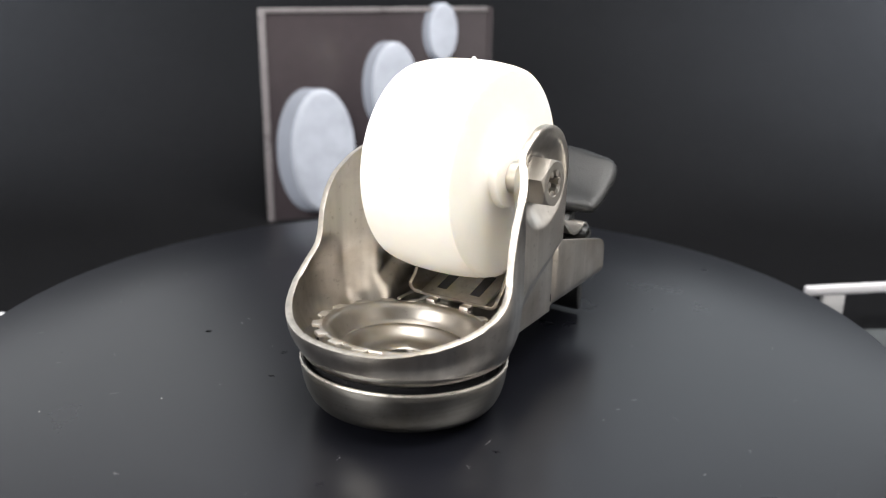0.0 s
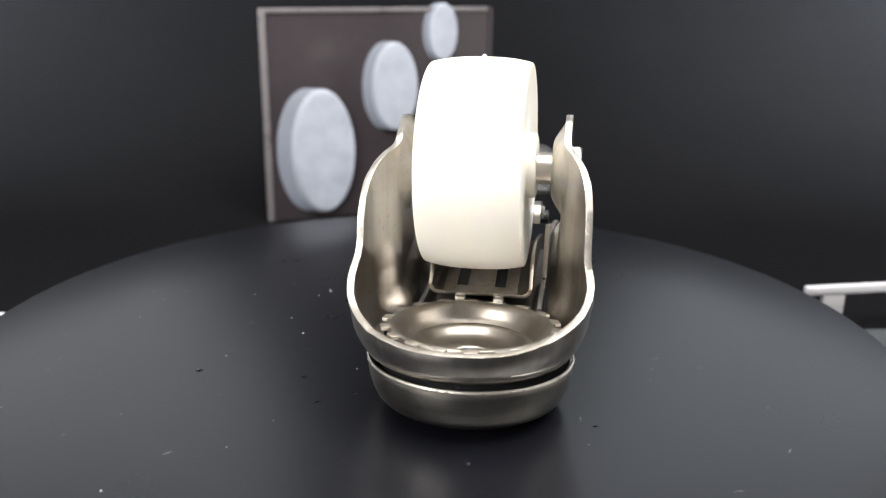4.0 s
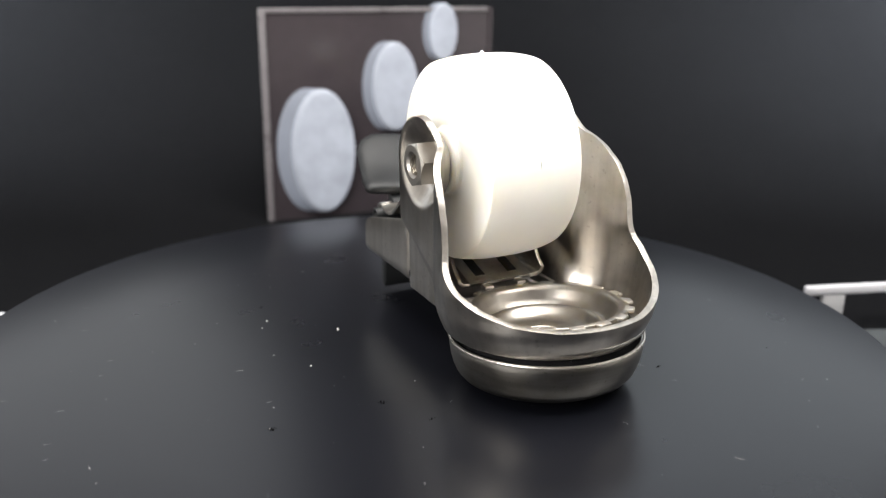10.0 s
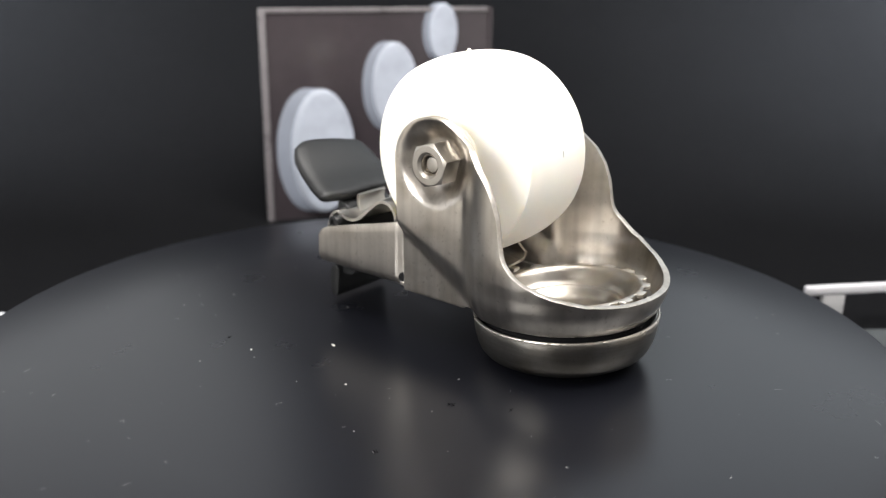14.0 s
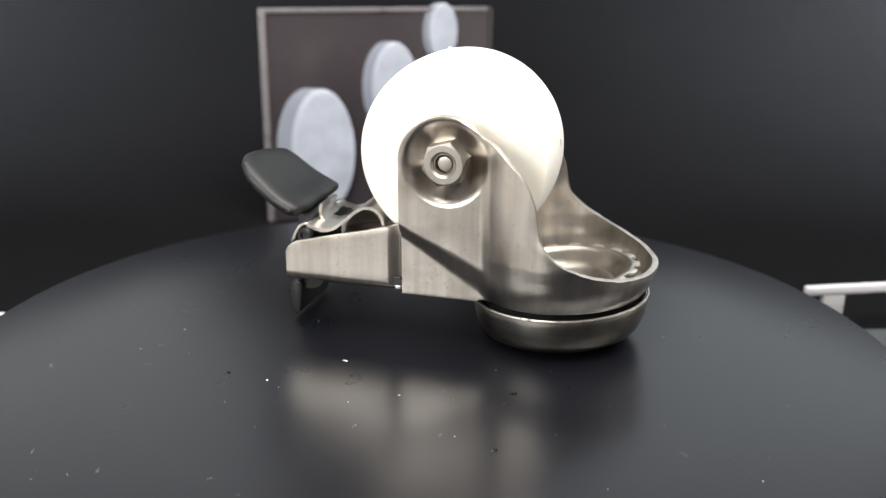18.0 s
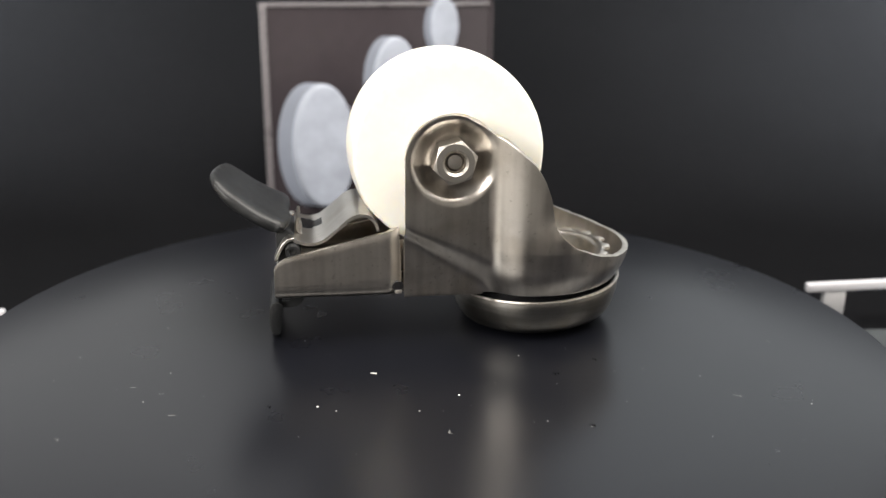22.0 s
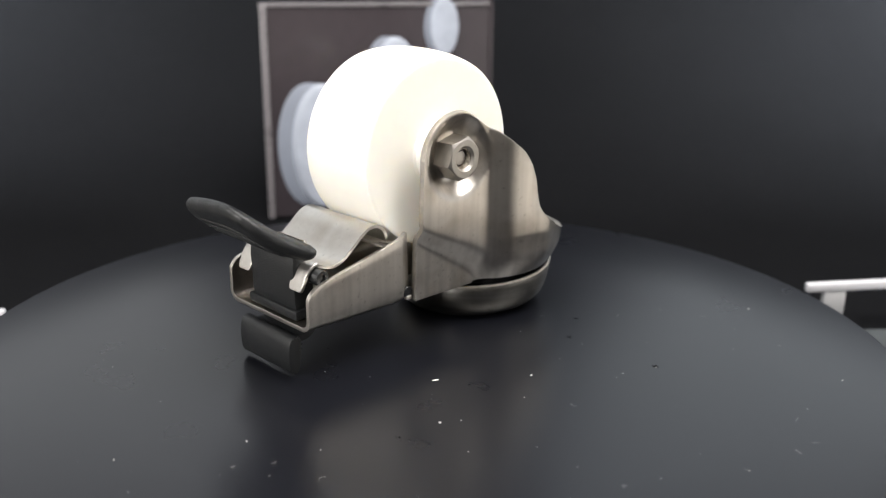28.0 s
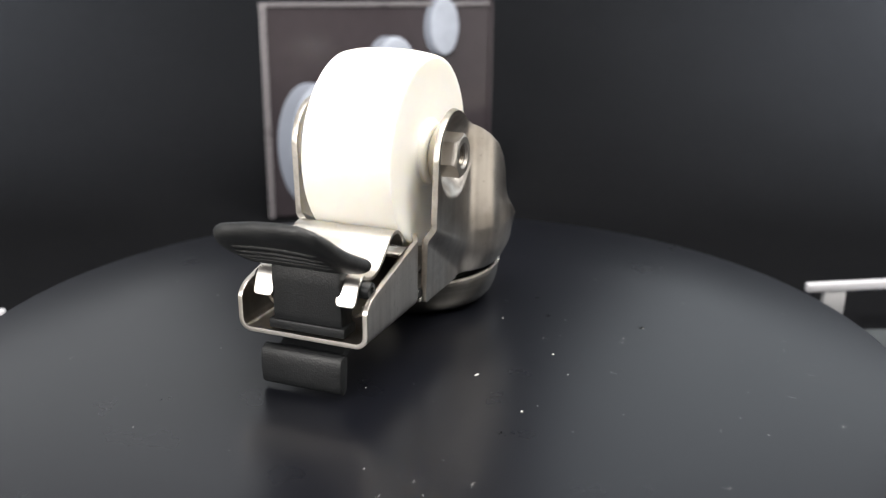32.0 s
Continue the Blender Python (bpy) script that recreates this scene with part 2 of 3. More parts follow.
room_slab("floor", -720, 740, -900, 620, -75, -45, VELVET, "matte black table top under the turntable")
# three unseen slabs added so the steel mirrors something brighter than the table
room_slab("bounce_front", -420, 60, -370, -188, -45, -42, BOUNCE_FRONT, "unseen grey slab added in front of the turntable for the steel to mirror")
room_slab("bounce_side", -520, -215, -186, 40, -45, -42, BOUNCE, "unseen pale slab added beside the turntable for the steel to mirror")
room_slab("bounce_right", 290, 716, -330, 55, -45, -42, BOUNCE_RIGHT, "unseen pale slab added beside the turntable for the steel to mirror")
# a thin grey slab added for the lighter part of the table top
room_slab("floor_patch", 205, 520, -180, 112, -43.5, -42.5, TABLE_PATCH, "lighter grey patch of the table top beside the turntable")


def backdrop():
    """The cloth that sweeps from the table up the back in one curve."""
    rows = []
    prof = [(-300, -44.6), (0, -44.6), (200, -44.6)] + [(290 + 290 * math.sin(a), 245.4 - 290 * math.cos(a)) for a in np.linspace(0.0, math.pi / 2, 18)] + [(580, 420), (580, 900)]
    for x in np.linspace(-698, 718, 10):
        rows.append([(x, y, z) for y, z in prof])
    ob = part("backdrop", sheet(rows), CLOTH, sharp=180)
    thick(ob, 2.0, 0, 1.0)
    return tagged(ob, "dark grey cloth backdrop curving up behind the turntable", kind="structure")


backdrop()
room_slab("wall_back", -698, 718, 604, 620, -45, 900, CLOTH, "dark back wall of the photo booth")
# unseen side walls, set near and pale to throw light on the steel
room_slab("wall_left", -720, -700, -900, 620, -45, 900, BOUNCE_WALL, "unseen pale grey side wall set close in to brighten the steel")
room_slab("wall_right", 720, 740, -900, 620, -45, 900, BOUNCE_WALL, "unseen pale grey side wall set close in to brighten the steel")
room_slab("wall_front", -720, 740, -920, -900, -45, 900, GREY_WALL, "plain grey wall behind the camera")
room_slab("ceiling", -720, 740, -900, 620, 900, 920, GREY_WALL, "plain grey ceiling over the photo booth")


# ---------------------------------------------------------------- board with three ovals, white rails
def relief_board():
    top = new("relief_board")
    a = math.atan2(0.2568, 0.9665)
    top.matrix_world = Matrix.Translation((-0.1168, 0.3126, -0.045)) @ Matrix.Rotation(a, 4, "Z")
    part("panel", box(0, 168, 0, 5, 0, 152, 1.2, 3), BOARD, top)
    # the slim raised border along the sides
    part("border", box(0, 4.6, -1.6, 0.4, 0, 152, 0.7), BORDER, top, "paler, wider edge strip")
    part("border", box(4.6, 164.8, -1.6, 0.4, 148.8, 152, 0.7), BORDER, top)
    part("border", box(164.8, 168, -1.6, 0.4, 0, 152, 0.7), BOARD, top)
    for cx, cz, hx, hz, shift, deep in ((43.0, 52.0, 22.2, 45.0, 12.3, 7.0), (95.6, 96.6, 16.3, 31.8, 8.0, 5.5), (131.2, 134.8, 10.3, 20.2, 5.0, 4.0)):
        bm = bmesh.new()
        rings = []
        n = 72
        band = bmesh.new()
        # a plump front edge that rolls over into the flat face
        for k in range(7):
            w = math.pi / 2 * k / 6
            grow, dy, sh = 1.0 - 0.085 * (1 - math.cos(w)), -deep * (0.62 + 0.38 * math.sin(w)), 0.20 * (1 - math.sin(w))
            rings.append([bm.verts.new(Vector((cx - shift * sh + hx * grow * math.cos(2 * math.pi * i / n), dy,
                                               cz + hz * grow * math.sin(2 * math.pi * i / n))) * MM) for i in range(n)])
        for p, q in zip(rings, rings[1:]):
            for i in range(n):
                bm.faces.new([p[i], p[(i + 1) % n], q[(i + 1) % n], q[i]])
        bm.faces.new(rings[-1])
        bm.faces.new(rings[0])
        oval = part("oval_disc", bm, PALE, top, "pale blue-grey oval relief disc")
        # the sloping edge's shade is put into its darker colour
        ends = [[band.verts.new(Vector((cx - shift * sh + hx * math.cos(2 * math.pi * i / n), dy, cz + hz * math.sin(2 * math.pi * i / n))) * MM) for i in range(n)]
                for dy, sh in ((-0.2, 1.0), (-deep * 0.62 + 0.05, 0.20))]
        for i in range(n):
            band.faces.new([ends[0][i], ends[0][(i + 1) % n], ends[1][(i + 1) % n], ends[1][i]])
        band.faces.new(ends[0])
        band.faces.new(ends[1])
        part("shaded_edge_band", band, SHADED_EDGE, oval, "sloping edge of the oval, its shade put into the slate-blue colour")
    return tagged(top, "dark plum display board with three pale ovals standing behind the turntable", "display board")


def white_rail():
    top = new("white_rail")
    top.matrix_world = Matrix.Translation((0.1975, 0.112, -0.045)) @ Matrix.Rotation(math.atan2(6.7, 46.8), 4, "Z")
    part("bar", box(0, 160, 0, 4, 20.6, 25.8, 1.2, 3), WHITE, top)
    part("post", box(10, 22.5, 0.3, 3.4, 0, 20.6, 0.5), WHITE_POST, top)
    part("post", box(118, 130, 0.3, 3.4, 0, 20.6, 0.5), WHITE_POST, top)
    return tagged(top, "white plastic rail on short posts on the black table", "rail")


def white_strip():
    top = new("white_strip")
    top.matrix_world = Matrix.Translation((-0.2030, 0.0750, -0.045)) @ Matrix.Rotation(radians(18), 4, "Z")
    part("bar", box(-120, 1.6, 0, 4, 20.8, 24.2, 1.0), WHITE, top)
    part("post", box(-60, -48, 0.6, 3.4, 0, 20.5, 0.5), WHITE, top)
    return tagged(top, "white plastic strip on a post on the black table", "rail")


BOARD_THING = relief_board()
RAIL_THING = white_rail()
STRIP_THING = white_strip()


# ---------------------------------------------------------------- turntable
def turntable():
    top = new("turntable")
    part("disc", revolve([(0, 0), (60, 0), (120, 0), (178.6, 0), (179.5, -0.3), (180, -1.0), (180, -4.2), (179.4, -5), (178, -5.2), (60, -5.2)], 256),
         DISC, top, "satin black round platter")
    part("hub", revolve([(30, -5.2), (30, -9.5), (0, -9.5)], 64), GLOSS_BLACK, top)
    return tagged(top, "satin black round turntable platter with a few dust flecks", "turntable")


def turntable_base():
    top = new("motor_base")
    bm = revolve([(0, -9.6), (118, -9.6), (121, -11), (122, -14), (122, -43.2), (121, -44.3), (0, -44.3)], 128)
    part("housing", bm, TABLE, top)
    return tagged(top, "round black motor base of the turntable on the table", "base")


TURNTABLE = turntable()
turntable_base()

# ---------------------------------------------------------------- the caster
CASTER = tagged(new("caster"), "stainless steel swivel caster, white nylon wheel, black brake pedal, upside down", "caster")
AX, AZ = 0.5, 73.0


def wheel():
    # crowned tread between two flat faces, each with a hub boss
    prof = [(4.2, -20.4), (10.4, -20.4), (11.1, -20.1), (11.4, -19.4), (11.7, -17.5), (12.6, -17.0), (22.0, -17.2), (30.0, -17.5), (34.6, -17.8), (35.6, -17.75), (36.0, -17.5)]
    for k in range(1, 20):
        y = -17.3 + 34.6 * k / 20
        prof.append((37.8 - 1.7 * abs(y / 17.3) ** 2.6, y))
    prof += [(36.0, 17.5), (35.6, 17.75), (34.6, 17.8), (30.0, 17.5), (22.0, 17.2), (13.0, 17.0), (12.0, 17.6), (11.8, 19.0), (11.4, 19.4), (10.6, 19.7), (4.2, 19.7)]
    bm = revolve(prof, 128, (AX, 2.0, 73.5), "y", closed=True)
    # the wheel leans a little on its loose axle
    bmesh.ops.rotate(bm, verts=bm.verts, cent=(AX * MM, 2.0 * MM, 73.5 * MM), matrix=Matrix.Rotation(radians(-0.8), 3, "Z") @ Matrix.Rotation(radians(-0.7), 3, "X"))
    w = part("wheel", bm, NYLON, CASTER, "white nylon wheel with a crowned tread", sharp=32)
    nub = revolve([(0.0, 1.0), (0.5, 0.9), (0.9, 0.3), (1.0, -0.6)], 12, (AX + 6, 2.0, 73.5 + 37.2))
    part("moulding_nub", nub, NYLON, w)
    nick = box(-0.1, 0.1, -0.08, 0.08, -1.2, 1.2, 0.04, 1)
    bmesh.ops.rotate(nick, verts=nick.verts, cent=(0, 0, 0), matrix=Matrix.Rotation(radians(-173.5), 3, "Y"))
    bmesh.ops.translate(nick, verts=nick.verts, vec=(-0.0371, 0.0025, 0.0778))
    part("tread_nick", nick, LINT, w, "small dark nick in the tread")
    return w


wheel()
part("axle_sleeve", revolve([(3.0, -27), (5.7, -27), (5.7, 27), (3.0, 27)], 40, (AX, 0, AZ), "y", closed=True), STEEL_EDGE, CASTER)

# outline of the fork's upper edge, front of the axle: (x, z)
LIP = [(-77.2, 32.5), (-72, 32.8), (-66, 33.6), (-58.9, 35.2), (-51.7, 37.6), (-45.6, 40.4), (-41.5, 43.1), (-38.4, 46.1), (-36.4, 49.2),
       (-35.4, 54.3), (-34.4, 60.5), (-32.1, 66.4), (-28.3, 72.2), (-23.1, 77.0), (-18.8, 80.3), (-13.3, 83.6), (-10.0, 85.7), (-4.9, 88.6)]
HEAD_X, HEAD_R = -37.0, 40.9


def lip_height(x):
    if x > -4.9:
        return 72.9 + math.sqrt(max(0.0, 17.1 ** 2 - (x - 1.5) ** 2))
    worn = 0.10 * math.sin(x * 0.62 + 1.0) + 0.07 * math.sin(x * 1.37)
    return float(np.interp(x, [p[0] for p in LIP], [p[1] for p in LIP])) + worn * step(-4.9, -9.0, x)


def head_radius(z, x):
    low = 20.7 - 0.02 * (x + 38.7)
    d = z - low
    flare = step(-27.0, -43.0, x) * (1 - step(43.0, 54.0, z))
    bulge = 0.35 * math.sin(math.pi * min(1.0, max(0.0, d / 13.0))) * step(-27.0, -43.0, x)
    return 35.1 + bulge + 2.2 * math.sin(min(1.0, max(0.0, d / 10.0)) * math.pi / 2) + (1.7 + 1.9 * flare) * min(1.0, max(0.0, d / 18.0))


def plate_y(x, z, deep):
    crease = 45.8 + (x - 18.6) * 0.577
    # the plate leans in a little at the slot; a slanting fold widens towards the swivel head
    k = step(19.0, -12.0, x)
    y = 30.2 - 1.4 * (1 - k) * min(1.0, max(0.0, (74.0 - z) / 50.0))
    y -= (3.3 + 0.9 * k) * (1 - step(crease - 3.4 - 2.6 * k, crease + 3.2 + 4.6 * k, z))
    d = math.hypot(x - AX, z - AZ)
    w = min(1.0, max(0.0, (16.4 - d) / 7.6))
    return y - (deep + 1.2) * (0.5 * w + 0.5 * w * w * (3 - 2 * w))


def fork_side(deep, lift=0.0):
    cols = []
    xs = [18.6 - 0.03, 18.55, 18.4, 18.0, 17.5, 16.8] + list(np.linspace(16, -9, 30)) + list(np.linspace(-9.5, -20, 30)) + list(np.linspace(-20.6, -39, 40))
    for x in xs:
        lo = 19.4 if x > -12 else 20.7 - 0.02 * (x + 38.7)
        hi = lip_height(x) + lift * (0.9 * step(-30, -42, x) + 1.9 * step(-34, -8, x))
        col = []
        for k in range(70):
            z = lo + (hi - lo) * k / 69
            r = head_radius(z, x)
            c = math.sqrt(max(0.0, r * r - (x + 2.6 * step(-27, -14, x) - HEAD_X) ** 2))
            p = plate_y(x, z, deep)
            s = 2.4
            h = max(0.0, s - abs(c - p)) / s
            y = max(c, p) + h * h * s * 0.25
            if x < -21:
                y = c
            col.append((x, y, z))
        cols.append(col)
    a0 = math.acos((xs[-1] - HEAD_X) / HEAD_R)
    for a in np.linspace(a0, math.pi, 30)[1:]:
        x = HEAD_X + HEAD_R * math.cos(a)
        lo, hi = 20.7 - 0.02 * (x + 38.7), lip_height(x) + lift * 0.9 * step(-30, -42, x) * step(-77.5, -64, x)
        col = []
        for k in range(70):
            z = lo + (hi - lo) * k / 69
            r = head_radius(z, x)
            col.append((HEAD_X + r * math.cos(a), r * math.sin(a), z))
        cols.append(col)
    return cols


def fork():
    near, far = fork_side(4.5), fork_side(2.9, 1.0)
    both = near + [[(x, -y, z) for x, y, z in col] for col in far[-2::-1]]
    ob = part("fork", sheet(both), STEEL, CASTER, "stamped stainless steel fork with a round swivel head", sharp=180)
    thick(ob, 2.3, 0.75, edge=STEEL_CUT)
    return ob


fork()


def channel():
    """The U-shaped rear end of the fork that holds the brake."""
    cols = []
    for x in [-12, -4, 4, 12, 19.2, 20.25, 20.3, 21.1, 22.0, 23.0, 24, 25, 30, 36, 42, 48, 54, 58, 61, 63.5, 65.3, 66.5, 67.2, 67.5]:
        wide = 24.4 - 1.9 * (1 - step(20.3, 24.6, x)) if x >= 20.25 else 22.0
        if x < 20.25:
            hi = 24.2
        else:
            hi = 45.9 - (x - 22) * 0.238
            if x > 62:
                hi -= 4.2 * (1 - math.sqrt(max(0.0, 1 - ((x - 62) / 5.6) ** 2)))
        lo = 19.0 + 0.3 * step(35, 67, x)
        half = []
        for k in range(6):
            half.append((x, wide, hi + (lo + 4.5 - hi) * k / 5))
        for k in range(1, 6):
            a = math.pi / 2 * k / 5
            half.append((x, wide - 4.5 + 4.5 * math.cos(a), lo + 4.5 - 4.5 * math.sin(a)))
        half += [(x, 12, lo), (x, 4, lo)]
        cols.append(half + [(x, -y * 1.03, z) for x, y, z in half[::-1]])
    ob = part("brake_channel", sheet(cols), STEEL_FOLD, CASTER, "folded stainless steel brake channel", sharp=180)
    return thick(ob, 1.7, 0.35, edge=STEEL_EDGE)


channel()
for side in (-1, 1):
    # the punched relief hole at the foot of the slot, with the sheared wall showing in it
    # the hole is a black disc: its shade is put into the colour
    NOTCH = part("relief_hole_disc", revolve([(0, 24.0 * side), (2.0, 24.0 * side), (2.15, 23.8 * side), (2.15, 21.5 * side)], 24, (20.9, 0, 23.2), "y"), GLOSS_BLACK, CASTER, "black disc for the shade in the punched relief hole")
    part("hole_wall", box(19.4, 22.0, min(22.5 * side, 24.3 * side), max(22.5 * side, 24.3 * side), 20.2, 21.9, 0.35), STEEL_TOOTH, NOTCH)


# head: dished cup below, seal, balls, toothed race above
def tilt(bm, slope=-0.06, cx=-39.7):
    for v in bm.verts:
        v.co.z += (v.co.x - cx * MM) * slope
    return bm


HX, HY = -39.5, -0.8
cup_profile = [(0, 1.25), (14, 1.25), (20, 1.3), (25, 1.55), (28.0, 2.2), (30.2, 3.4), (31.8, 5.3), (33.0, 8.0), (33.9, 11.2), (34.4, 14.6), (34.6, 17.0), (34.3, 17.6),
               (33.4, 17.7), (32.9, 17.2), (32.6, 15.5), (31.5, 12.0), (29.5, 9.0), (26, 6.5), (0, 6.5)]
part("swivel_cup", tilt(revolve(cup_profile, 128, (HX, HY, 0))), STEEL_HEAD, CASTER, "domed stainless steel swivel cup")
RIM = part("cup_rim", tilt(revolve([(34.3 + 0.55 * math.cos(a), 17.45 + 0.55 * math.sin(a)) for a in np.linspace(0, 2 * math.pi, 9)[:-1]], 128, (HX, HY, 0), closed=True)), STEEL_TOOTH, CASTER, "bright worn rim of the cup")
for i in range(26):
    a = 0.24 * i + 0.11 * math.sin(i * 2.7)
    bm = box(-0.35, 0.35, -0.5 - 0.35 * math.sin(i * 1.3) ** 2, 0.5, -0.25, 0.3, 0.15, 1)
    bmesh.ops.rotate(bm, verts=bm.verts, cent=(0, 0, 0), matrix=Matrix.Rotation(a, 3, "Z"))
    bmesh.ops.translate(bm, verts=bm.verts, vec=((HX + 34.75 * math.cos(a)) * MM, (HY + 34.75 * math.sin(a)) * MM, 17.6 * MM))
    part("burr", tilt(bm), STEEL_CUT, RIM)
part("seal_ring", tilt(revolve([(27, 7), (31.6, 13), (32.0, 16.0), (31.4, 18.0), (31.8, 20.0), (32.4, 21.6), (27, 21.6)], 96, (HX, HY, 0), closed=True)), GLOSS_BLACK, CASTER, "black rubber seal ring")
part("lower_race", tilt(revolve([(29.4, 21.4), (34.0, 21.3), (34.6, 21.8), (34.6, 22.6), (34, 23.2), (29.4, 23.4)], 128, (HX, HY, 0), closed=True)), STEEL_HEAD, CASTER)
race = [(0, 16.6), (7.5, 16.6), (8.0, 17.2), (12.0, 17.4), (14.6, 17.9), (16.4, 19.2), (17.6, 20.9), (18.5, 21.8), (19.4, 22.0), (20.4, 21.5), (21.2, 21.2), (22.0, 21.8), (23.0, 23.6), (24.2, 26.0),
        (25.0, 27.2), (25.9, 27.85), (26.8, 28.1), (28.0, 28.15), (28.25, 27.9), (28.2, 23.0)]
part("toothed_race", tilt(revolve(race, 128, (HX, HY, 0)), -0.092), STEEL_RACE, CASTER, "dished stainless steel bearing race", sharp=50)
# a black plug paints the dark middle of the race
part("kingpin_dark_plug", tilt(revolve([(0, 16.9), (6.6, 16.9), (7.0, 16.7)], 48, (HX, HY, 0)), -0.092), GLOSS_BLACK, CASTER)
for i in range(18):
    a = 2 * math.pi * (i + 0.35) / 18
    bm = prism([(26.9, -2.9, 27.0), (28.2, -2.7, 27.0), (30.3, -2.1, 26.9), (30.3, 2.1, 26.9), (28.2, 2.7, 27.0), (26.9, 2.9, 27.0)], (0, 0, 1.25), 0.3, 2)
    bmesh.ops.rotate(bm, verts=bm.verts, cent=(0, 0, 0), matrix=Matrix.Rotation(a, 3, "Z"))
    bmesh.ops.translate(bm, verts=bm.verts, vec=(HX * MM, HY * MM, 0))
    part("tooth", tilt(bm, -0.092), STEEL_TOOTH, CASTER)


# axle bolt, nut and socket head
def hexagon(y0, y1, across, hole, turn_deg):
    bm = bmesh.new()
    rings = []
    out = 1 if y1 > y0 else -1
    face = across / 2 * 0.955
    for layer in range(3):
        ring = []
        for i in range(72):
            a = 2 * math.pi * i / 72
            off = ((a + math.pi / 6) % (math.pi / 3)) - math.pi / 6
            rad = (across / 2) / math.cos(off)
            y = (y0, y1 - out * (rad - face) * 0.55, y1)[layer]
            rad = face if layer == 2 else rad
            w = a + radians(turn_deg)
            ring.append(bm.verts.new(((AX + rad * math.cos(w)) * MM, y * MM, (AZ + rad * math.sin(w)) * MM)))
        rings.append(ring)
    for rad, y in ((hole, y1), (hole - 0.9, y1 - out * 0.9), (hole - 1.2, y0 + (y1 - y0) * 0.3)):
        rings.append([bm.verts.new(((AX + rad * math.cos(2 * math.pi * i / 72 + radians(turn_deg))) * MM, y * MM,
                                    (AZ + rad * math.sin(2 * math.pi * i / 72 + radians(turn_deg))) * MM)) for i in range(72)])
    for a, b in zip(rings, rings[1:]):
        for i in range(72):
            bm.faces.new([a[i], a[(i + 1) % 72], b[(i + 1) % 72], b[i]])
    bm.faces.new(rings[-1])
    return bm


NUT = part("nut", hexagon(24.4, 33.0, 14.8, 4.9, 15), STEEL_NUT, CASTER, "stainless steel hexagon nut", sharp=25)
part("bolt_end", revolve([(3.3, 24), (3.3, 29.6), (2.6, 30.5), (1.5, 30.7), (0, 30.7)], 40, (AX, 0, AZ), "y"), STEEL_NUT, CASTER)
# thread turns seen inside the nut's mouth
for k in range(3):
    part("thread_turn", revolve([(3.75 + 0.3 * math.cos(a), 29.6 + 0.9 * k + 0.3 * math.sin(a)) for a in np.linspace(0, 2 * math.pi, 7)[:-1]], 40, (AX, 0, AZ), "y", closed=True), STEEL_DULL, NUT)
HEAD = part("bolt_head", hexagon(-26.2, -33.9, 15.2, 4.7, 14), STEEL_NUT, CASTER, "stainless steel bolt head with a six-lobed socket", sharp=25)
for i in range(6):
    a = 2 * math.pi * i / 6
    part("socket_lobe", revolve([(1.1, -29), (1.1, -33.9), (0, -33.9)], 16, (AX + 3.7 * math.cos(a), 0, AZ + 3.7 * math.sin(a)), "y"), STEEL_EDGE, HEAD)


# brake: wavy spring, toothed inner plate, pivot and black pedal
WAVE = smooth_path([(27.3, 44.4), (28.2, 47.6), (31.0, 50.6), (35.0, 51.4), (39.0, 49.8), (44.0, 45.6), (49.0, 41.8), (53.0, 40.7), (57.0, 41.4), (59.6, 42.4)], 6)
LEG = smooth_path([(59.4, 42.3), (61.5, 42.0), (63.6, 40.4), (65.4, 37.2), (67.0, 33.4)], 6)
SPRING = part("brake_spring", ribbon(WAVE, -19, 20, 1.2), STEEL_SPRING, CASTER, "wavy bright spring steel brake plate", sharp=30)


def spring_leg(y0, y1, corner):
    """A tab bent down off the spring, its free end rounded, one shoulder cut away."""
    rows = []
    n = len(LEG) - 1
    for k in range(13):
        f = k / 12
        y = y0 + (y1 - y0) * f
        end = n - 3.0 * (1 - math.sqrt(max(0.0, 1 - (2 * f - 1) ** 6)))
        start = 16.0 * max(0.0, (f if corner > 0 else 1 - f) - 0.45)
        row = []
        for q in range(15):
            w = start + (end - start) * q / 14
            i0 = min(n - 1, int(w))
            x, z = (LEG[i0][m] + (LEG[i0 + 1][m] - LEG[i0][m]) * (w - i0) for m in (0, 1))
            row.append((x, y, z))
        rows.append(row)
    return thick(part("spring_leg", sheet(rows), STEEL_SPRING, SPRING, sharp=60), 1.2, 0.2, 0.0)


spring_leg(12.5, 20.0, -1)
spring_leg(-19.0, -11.5, 1)


def spring_cut(x0, x1, y0, y1):
    """A black strip laid on the spring's wave for the punched opening's shade."""
    xs = np.linspace(x0, x1, 7)
    zs = np.interp(xs, [p[0] for p in WAVE], [p[1] for p in WAVE])
    return ribbon([(x, z + 0.12) for x, z in zip(xs, zs)], y0, y1, 0.3)


# window and hole are black pieces laid on, their shade only colour
part("window", merge(spring_cut(52.4, 57.0, -12.5, 0.5), spring_cut(48.6, 52.4, -10.0, -1.5)), GLOSS_BLACK, SPRING, "black strips for the shade in the punched window")
part("hole", revolve([(0, 41.3), (0.9, 41.3), (0.95, 40.4)], 16, (49.3, 10.6, 0)), GLOSS_BLACK, SPRING)
part("clip", ribbon(smooth_path([(56.5, 41.4), (57.4, 43.6), (57.6, 46), (57.0, 48.0)], 5), -6, 10, 1.2), STEEL_SPRING, CASTER, sharp=30)
